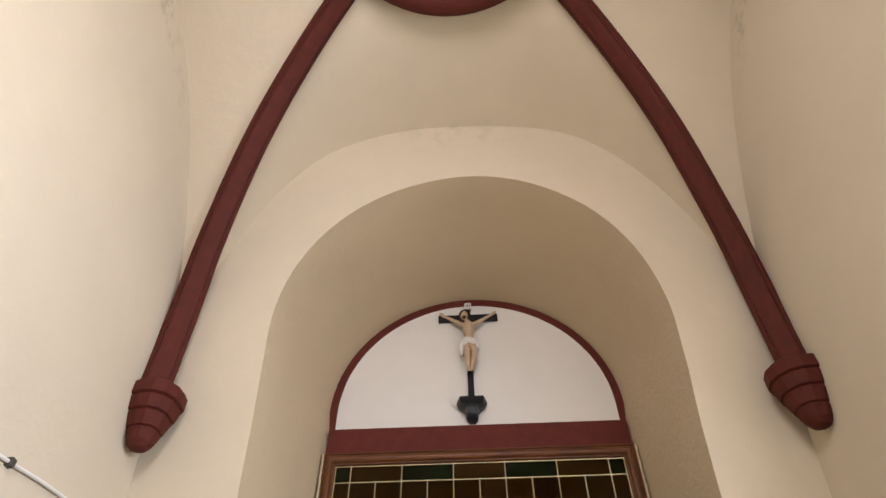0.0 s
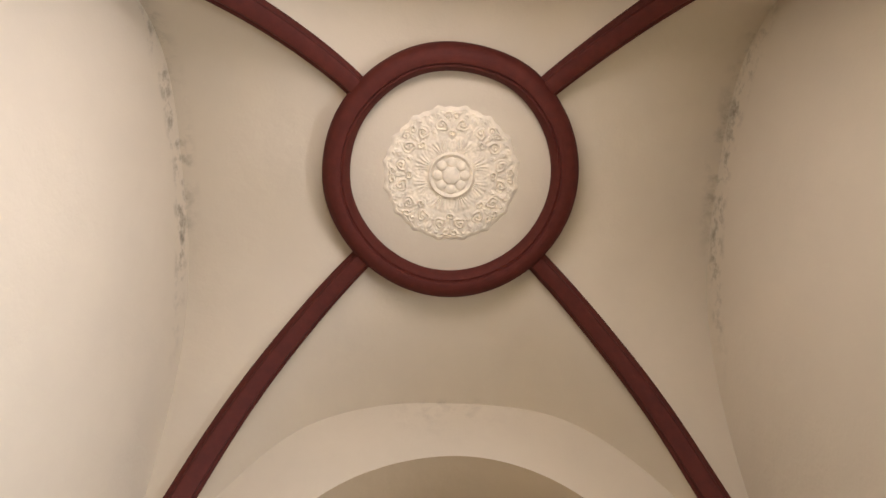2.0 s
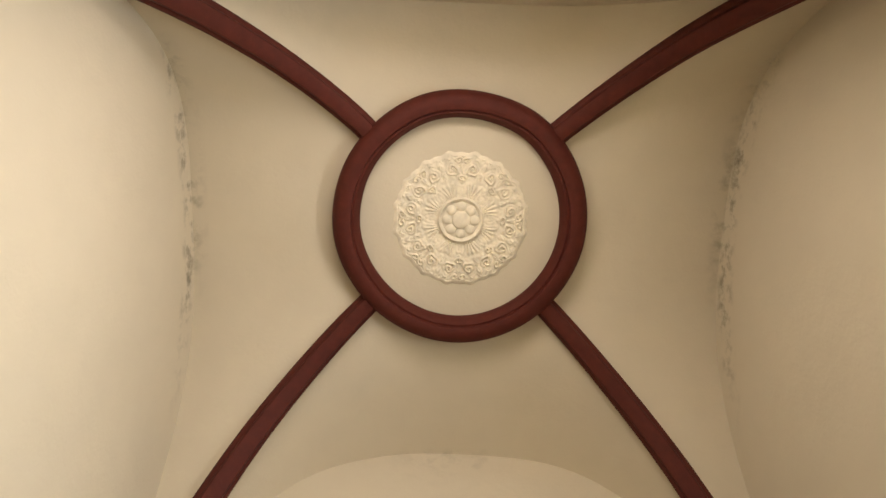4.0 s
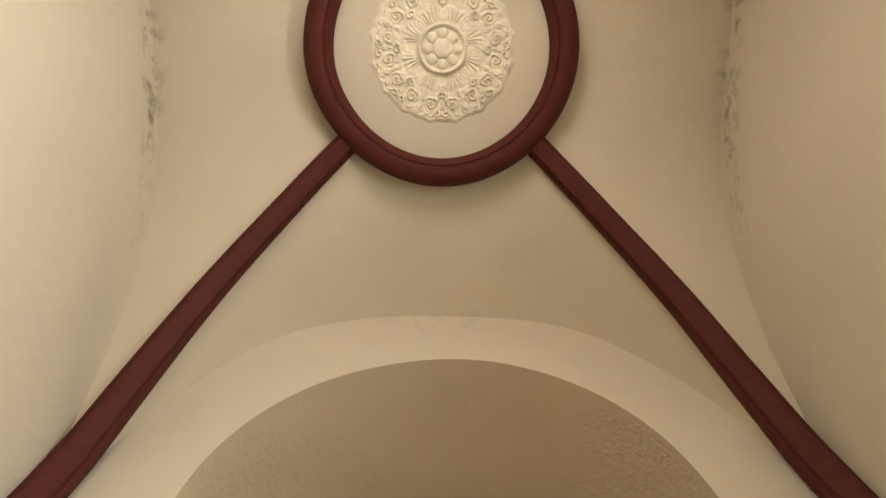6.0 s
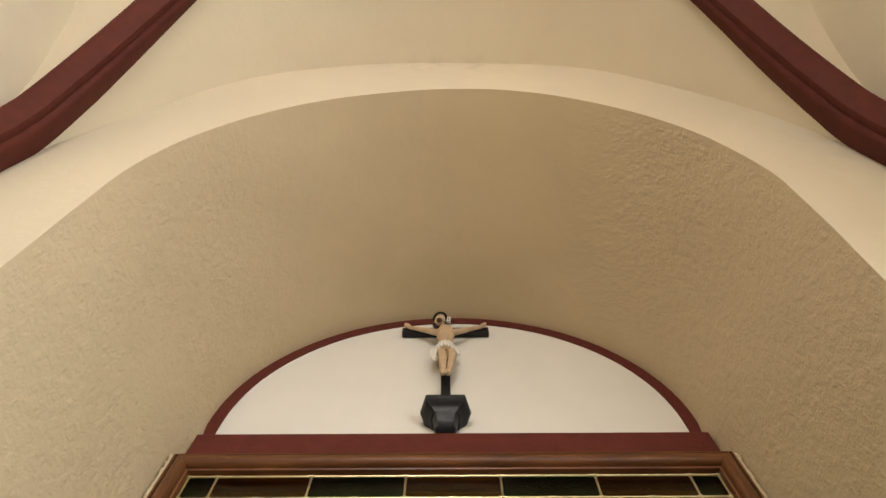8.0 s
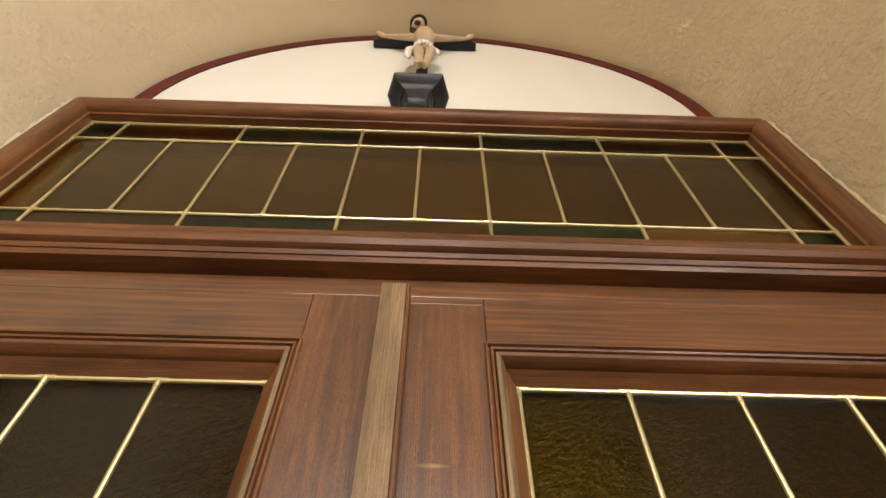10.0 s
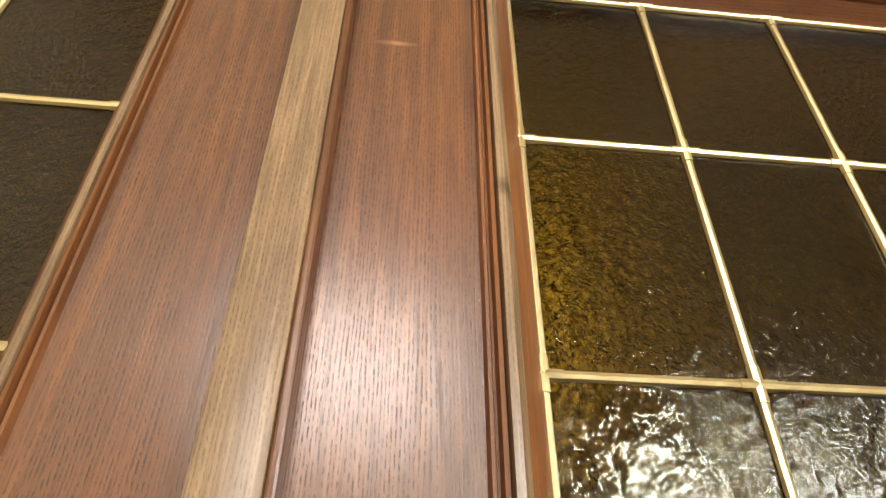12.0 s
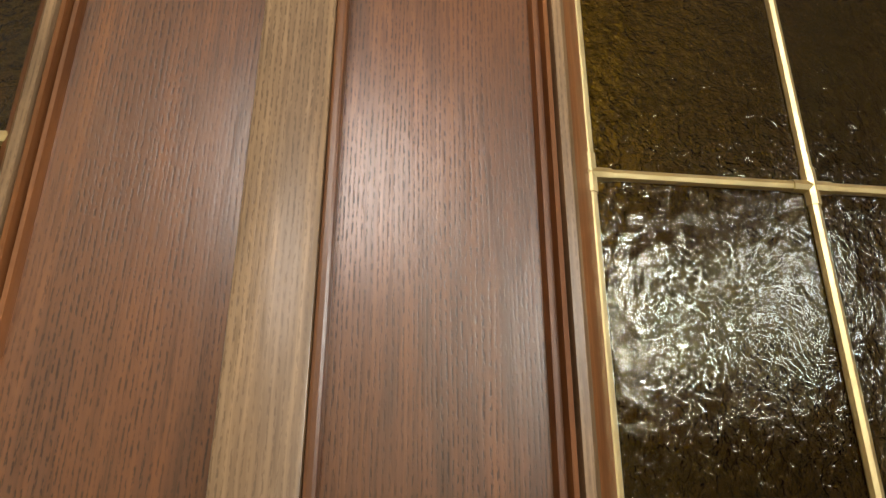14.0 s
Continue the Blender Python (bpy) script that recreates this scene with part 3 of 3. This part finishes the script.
for s in (-1, 1):
    part("jamb", box(min(s * 0.737, s * 0.775), max(s * 0.737, s * 0.775), -0.035, 0.03, 0, 2.378), oak_z, door_frame)
tagged(door_frame, "reddish oak door frame with a reeded transom bar", "door frame", kind="structure")

# ---- door leaves ----
LEAF_STRIPS = (
    ("inner_fillet", [(-0.001, 0.004), (-0.001, -0.014), (0.003, -0.017), (0.010, -0.026), (0.0135, -0.030), (0.0135, 0.004)]),
    ("ovolo", [(0.0137, 0.004), (0.0137, -0.032), (0.0165, -0.040), (0.0200, -0.0445), (0.0245, -0.0455), (0.0258, -0.042), (0.0258, 0.004)]),
    ("outer_bead", [(0.0260, 0.004), (0.0260, -0.041), (0.0275, -0.0470), (0.0300, -0.0480), (0.0313, -0.0440), (0.0325, -0.0440), (0.0340, -0.0490), (0.0358, -0.0490), (0.0372, -0.0450), (0.0372, 0.004)]))
GX, GZ, PX, PZ, ROWS = 0.132, 2.215, 0.1235, 0.1855, 7
GY = -0.012


def door_leaf(name, s, top):
    """One leaf: s = 1 opens on the right, -1 on the left."""
    ob = empty(name)
    shift = 0.011 if s < 0 else 0.0
    gx1, gz0 = GX + shift + 4 * PX, GZ - ROWS * PZ
    lo, hi = GX + shift + (0.005 if s < 0 else -0.001), gx1 + 0.001

    def xr(a, b):
        return (a, b) if s > 0 else (-b, -a)

    meet = top if s < 0 else top - 0.014
    part("stile", box(*xr(0.0015, lo - 0.034), -0.045, 0.0, 0.01, meet, bev=0.0012), oak_z, ob)
    if s > 0:
        part("rail", box(*xr(0.0015, lo - 0.0342), -0.0445, 0.0, meet + 0.0008, top, bev=0.0008), oak_x, ob)
    part("stile", box(*xr(hi + 0.034, 0.734), -0.045, 0.0, 0.01, top, bev=0.0012), oak_z, ob)
    part("rail", box(*xr(lo - 0.0335, hi + 0.0335), -0.0445, 0.0, GZ + 0.0335, top - 0.0005, bev=0.001), oak_x, ob)
    part("rail", box(*xr(lo - 0.0335, hi + 0.0335), -0.0445, 0.0, gz0 - 0.14, gz0 - 0.0335, bev=0.001), oak_x, ob)
    part("panel", box(*xr(lo - 0.0335, hi + 0.0335), -0.030, -0.01, 0.2, gz0 - 0.14), oak_z, ob)
    part("rail", box(*xr(lo - 0.0335, hi + 0.0335), -0.0445, 0.0, 0.01, 0.2, bev=0.001), oak_x, ob)
    a, b = xr(lo, hi)
    for side in ("left", "right", "top", "bottom"):
        upright = side in ("left", "right")
        moulding = part("glazing_moulding", moulding_side(side, a, b, gz0, GZ, [(x, y) for x, y in LEAF_STRIPS[1][1]]), worn_z if upright else worn_x, ob, "worn moulded glazing bead", smooth=True)
        for name, prof in (LEAF_STRIPS[0], LEAF_STRIPS[2]):
            part(name, moulding_side(side, a, b, gz0, GZ, prof), mould_z if upright else worn_x, moulding, smooth=True)
    xs = [s * (GX + shift + k * PX) for k in range(5)]
    zs = [GZ - k * PZ for k in range(ROWS + 1)]
    for x0, x1 in zip(xs, xs[1:]):
        for z1, z0 in zip(zs, zs[1:]):
            pane("pane", min(x0, x1), max(x0, x1), z0, z1, GY, amber, ob)
    for z in zs:
        bm = bmesh.new()
        came_bar(bm, min(xs), z, max(xs), z, GY)
        part("came", bm, brass, ob, smooth=True)
    for x in xs:
        bm = bmesh.new()
        came_bar(bm, x, zs[-1], x, zs[0], GY)
        part("came", bm, brass, ob, smooth=True)
        for z in zs:
            part("solder_joint", joint(x, z, GY, left=x > min(xs) + 1e-4, right=x < max(xs) - 1e-4, up=z < zs[0], down=z > zs[-1]), brass, ob, smooth=True)
    return ob


leaf_l = tagged(door_leaf("door_1", -1, 2.338), "closed oak door leaf with amber leaded glass", "door", kind="structure")
leaf_r = tagged(door_leaf("door_2", 1, 2.338), "closed oak door leaf with amber leaded glass", "door", kind="structure")
part("astragal", box(-0.0290, 0.0015, -0.066, -0.0455, 0.01, 2.338, bev=0.002), worn_z, leaf_l, "paler worn oak cover strip", smooth=True)
# separate dark oak strip that gives the astragal's side face its shade
part("astragal_shade_edge", box(0.0016, 0.0065, -0.0645, -0.0458, 0.01, 2.3375, bev=0.0015), dark_z, leaf_l, "orange-brown edge of the cover strip, dark for its shaded side")


# ---- crucifix on its bracket ----
def coloured(bm, first, slot):
    """Gives the faces from the first on a material slot."""
    bm.faces.ensure_lookup_table()
    for f in bm.faces[first:]:
        f.material_index = slot
    return len(bm.faces)


def crucifix():
    ob = empty("crucifix", (-0.02, 0.03, 3.2))
    ob.matrix_world = Matrix()
    cx, y = -0.020, 0.074
    part("upright", box(cx - 0.017, cx + 0.017, y - 0.008, y + 0.016, 3.36, 4.095, bev=0.003), black_paint, ob)
    part("crossbar", box(cx - 0.180, cx + 0.180, y - 0.014, y + 0.012, 3.955, 3.997, bev=0.003), black_paint, ob)
    for k in (-0.010, 0.0, 0.012):
        part("title_mark", box(cx + k, cx + k + 0.004, y - 0.0232, y - 0.0218, 4.050, 4.074), black_paint, ob)
    part("title_plate", box(cx - 0.018, cx + 0.022, y - 0.022, y - 0.010, 4.042, 4.086, bev=0.001), plaster_white, ob, "small white plate")
    bm = bmesh.new()
    # shelf with splayed sides over an ogee boss: height, half-width at the wall, half-width in front, front edge
    shelf = [(3.364, 0.076, 0.058, -0.006), (3.360, 0.081, 0.062, -0.012), (3.346, 0.083, 0.064, -0.014), (3.338, 0.080, 0.060, -0.008), (3.330, 0.072, 0.052, 0.004), (3.322, 0.058, 0.042, 0.010), (3.310, 0.048, 0.036, 0.016)]
    boss = [(3.310, 0.044, 0.034, 0.014), (3.296, 0.038, 0.028, 0.020), (3.280, 0.034, 0.026, 0.026), (3.262, 0.032, 0.022, 0.036), (3.250, 0.018, 0.010, 0.050)]
    for rings in (shelf, boss):
        loft(bm, [[(cx - w * 0.85, 0.089, z), (cx - w, max(e + 0.012, 0.046), z), (cx - f, e, z), (cx + f, e, z), (cx + w, max(e + 0.012, 0.046), z), (cx + w * 0.85, 0.089, z)] for z, w, f, e in rings])
    part("bracket", bm, black_paint, ob, "black moulded bracket", smooth=True)
    bm = bmesh.new()
    fy = y - 0.040
    tube(bm, [(cx + 0.004, fy + 0.012, 3.735), (cx + 0.004, fy + 0.004, 3.765), (cx + 0.002, fy - 0.004, 3.80), (cx, fy - 0.012, 3.845), (cx, fy - 0.012, 3.880), (cx - 0.006, fy - 0.016, 3.905), (cx - 0.012, fy - 0.024, 3.920)], [0.029, 0.029, 0.027, 0.036, 0.034, 0.016, 0.013], 14)
    for q in (-1, 1):
        tube(bm, [(cx + q * 0.020, fy - 0.006, 3.884), (cx + q * 0.050, fy + 0.000, 3.905), (cx + q * 0.09, fy + 0.008, 3.938), (cx + q * 0.128, fy + 0.016, 3.970), (cx + q * 0.148, fy + 0.020, 3.984)], [0.016, 0.0135, 0.0105, 0.0085, 0.0075], 8)
        tube(bm, [(cx + q * 0.146, fy + 0.019, 3.982), (cx + q * 0.155, fy + 0.016, 3.990), (cx + q * 0.164, fy + 0.014, 3.997), (cx + q * 0.168, fy + 0.010, 4.004)], [0.0075, 0.011, 0.010, 0.005], 8)
        tube(bm, [(cx + q * 0.017, fy + 0.006, 3.745), (cx + q * 0.019 + 0.006, fy - 0.014, 3.69), (cx + q * 0.018 + 0.008, fy - 0.024, 3.655), (cx + q * 0.013 + 0.004, fy - 0.010, 3.60), (cx + q * 0.009, fy - 0.004, 3.568)], [0.020, 0.018, 0.016, 0.0125, 0.009], 8)
        tube(bm, [(cx + q * 0.009, fy - 0.002, 3.572), (cx + q * 0.008 - 0.003, fy - 0.014, 3.556), (cx + q * 0.006 - 0.006, fy - 0.026, 3.545)], [0.010, 0.011, 0.006], 8)
    bmesh.ops.create_icosphere(bm, subdivisions=2, radius=0.026, matrix=Matrix.Translation((cx - 0.022, fy - 0.034, 3.936)) @ Matrix.Rotation(0.35, 4, "Y") @ Matrix.Diagonal((0.82, 0.92, 1.2, 1)))
    done = coloured(bm, 0, 0)
    for k in range(9):
        a = math.pi * (k / 8)
        tube(bm, [(cx - 0.030 * math.cos(a), fy + 0.010 - 0.030 * math.sin(a), 3.785), (cx - 0.033 * math.cos(a), fy + 0.008 - 0.034 * math.sin(a), 3.758), (cx - 0.035 * math.cos(a), fy + 0.008 - 0.034 * math.sin(a), 3.722 + 0.012 * math.sin(a))], [0.007, 0.008, 0.004], 6)
    tube(bm, [(cx - 0.034, fy, 3.765), (cx - 0.044, fy - 0.004, 3.73), (cx - 0.046, fy, 3.69), (cx - 0.040, fy + 0.002, 3.665)], [0.008, 0.013, 0.012, 0.005], 8)
    tube(bm, [(cx + 0.034, fy, 3.765), (cx + 0.046, fy, 3.735), (cx + 0.050, fy + 0.004, 3.715)], [0.008, 0.010, 0.004], 8)
    done = coloured(bm, done, 1)
    for a, b, r in ((-0.022, -0.020, 0.024), (-0.040, -0.022, 0.012), (-0.004, -0.022, 0.012)):
        bmesh.ops.create_icosphere(bm, subdivisions=2, radius=1, matrix=Matrix.Translation((cx + a, fy + b, 3.946 if r > 0.02 else 3.925)) @ Matrix.Diagonal((r * 1.05, r * 0.95, r * (1.3 if r > 0.02 else 2.4), 1)))
    bmesh.ops.create_icosphere(bm, subdivisions=2, radius=1, matrix=Matrix.Translation((cx - 0.024, fy - 0.046, 3.916)) @ Matrix.Diagonal((0.012, 0.010, 0.014, 1)))
    done = coloured(bm, done, 2)
    loop = [(cx - 0.022 + 0.025 * math.cos(k * math.tau / 20), fy - 0.036 + 0.025 * math.sin(k * math.tau / 20), 3.956 + 0.008 * math.cos(k * math.tau / 20)) for k in range(21)]
    tube(bm, loop, 0.0048, 6)
    coloured(bm, done, 3)
    part("figure", bm, [ivory, plaster_white, dark_hair, iron], ob, "painted carved figure with white cloth", smooth=True)
    return tagged(ob, "black wooden crucifix with painted figure on a black bracket", "crucifix")


crucifix()


# ---- door closer ----
def door_closer():
    ob = empty("door_closer", (-0.6, -0.08, 2.2900))
    ob.matrix_world = Matrix()
    bm = bmesh.new()
    tube(bm, [(-0.72, -0.085, 2.2900), (-0.525, -0.085, 2.2900)], 0.024, 16)
    part("cylinder", bm, closer_grey, ob, smooth=True)
    bm = bmesh.new()
    tube(bm, [(-0.526, -0.085, 2.2900), (-0.520, -0.085, 2.2900), (-0.508, -0.085, 2.2900)], [0.0255, 0.0255, 0.012], 16)
    part("end_cap", bm, iron, ob, smooth=True)
    bm = bmesh.new()
    tube(bm, [(-0.512, -0.095, 2.2830), (-0.494, -0.098, 2.2820)], 0.006, 8)
    part("valve", bm, iron, ob)
    part("mounting_plate", box(-0.72, -0.54, -0.064, -0.045, 2.285, 2.3120, bev=0.002), closer_grey, ob)
    bm = bmesh.new()
    tube(bm, [(-0.640, -0.085, 2.2905), (-0.612, -0.085, 2.2905)], 0.0246, 16)
    part("band", bm, red_enamel, ob, "red painted band")
    bm = bmesh.new()
    tube(bm, [(-0.622, -0.085, 2.3100), (-0.660, -0.082, 2.42), (-0.716, -0.08, 2.50)], [0.010, 0.008, 0.008], 8)
    part("arm", bm, iron, ob)
    bm = bmesh.new()
    tube(bm, [(-0.556, -0.088, 2.3100), (-0.630, -0.086, 2.42), (-0.712, -0.084, 2.50)], [0.006, 0.005, 0.005], 8)
    part("link", bm, iron, ob)
    bm = bmesh.new()
    tube(bm, [(-0.716, -0.07, 2.502), (-0.716, -0.095, 2.502)], 0.013, 10)
    part("pivot", bm, iron, ob)
    return tagged(ob, "grey tubular door closer with dark iron arms", "door closer")


door_closer()

# ---- dim nave behind the doors ----
NX, NY, NZ = 4.0, 5.5, 5.4
structure("wall_nave_left", box(-NX - 0.2, -NX, 0.3, NY, 0, NZ), plaster_dark, "dim wall of the nave behind the door")
structure("wall_nave_right", box(NX, NX + 0.2, 0.3, NY, 0, NZ), plaster_dark, "dim wall of the nave behind the door")
structure("wall_nave_end", box(-NX, NX, NY, NY + 0.2, 0, NZ), plaster_dark, "dim far wall of the nave")
structure("ceiling_nave", box(-NX - 0.2, NX + 0.2, 0.1, NY + 0.2, NZ, NZ + 0.15), plaster_dark, "dim ceiling of the nave")
bm = bmesh.new()
add_box(bm, -NX - 0.2, -1.25, 0.1, 0.3, 0, NZ)
add_box(bm, 1.25, NX + 0.2, 0.1, 0.3, 0, NZ)
add_box(bm, -1.25, 1.25, 0.1, 0.3, 3.14, NZ)
structure("wall_nave_near", bm, plaster_dark, "dim wall of the nave around the door")


# unseen warm emitter in the nave just behind the doors, added for pane glints
m, nt, p = material("glint_glow")
p.inputs["Base Color"].default_value = (0.5, 0.4, 0.2, 1)
p.inputs["Emission Color"].default_value = (1.0, 0.88, 0.30, 1)
p.inputs["Emission Strength"].default_value = 0.5
lantern = tagged(empty("nave_glint_source"), "tall warm emitter added in the dim nave for glints in the panes", "lantern")
bm = bmesh.new()
tube(bm, [(0.55, 1.6, 2.30), (0.55, 1.6, 2.45), (0.55, 1.6, 3.40), (0.55, 1.6, 3.52)], [0.06, 0.13, 0.13, 0.05], 16)
part("glow_body", bm, m, lantern)
bm = bmesh.new()
tube(bm, [(0.55, 1.6, 3.50), (0.55, 1.6, NZ)], 0.008, 6)
part("chain", bm, iron, lantern)
# out-of-view globe added to light the nave behind the transom glass
m, nt, p = material("fill_glow")
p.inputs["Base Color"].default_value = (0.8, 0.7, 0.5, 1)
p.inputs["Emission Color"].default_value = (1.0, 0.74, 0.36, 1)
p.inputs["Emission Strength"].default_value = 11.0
pendant = tagged(empty("nave_fill_globe"), "round glowing globe added out of view to brighten the dim nave", "pendant lamp")
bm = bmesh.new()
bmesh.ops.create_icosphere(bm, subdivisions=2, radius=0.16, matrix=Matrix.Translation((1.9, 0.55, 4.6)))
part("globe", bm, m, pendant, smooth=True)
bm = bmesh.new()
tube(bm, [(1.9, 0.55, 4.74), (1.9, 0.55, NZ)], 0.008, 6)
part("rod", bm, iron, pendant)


# ---- cable on the left-hand wall ----
def wall_cable():
    ob = empty("wall_cable")
    pts = [(XL + 0.008, -2.2 + 1.44 * k / 30, 2.20 + 0.19 * k / 30 + wobble((k * 0.2, 0, 5), 1.0, 0.006)) for k in range(31)]
    bm = bmesh.new()
    tube(bm, pts, 0.006, 8)
    part("sheath", bm, plaster_white, ob, smooth=True)
    for k in (6, 19, 28):
        x, y, z = pts[k]
        bm = box(XL - 0.002, XL + 0.019, y - 0.011, y + 0.011, z - 0.013, z + 0.012, bev=0.003)
        part("clip", bm, closer_grey, ob, "grey cable clip")
    return tagged(ob, "white cable clipped along the plastered wall", "cable")


wall_cable()
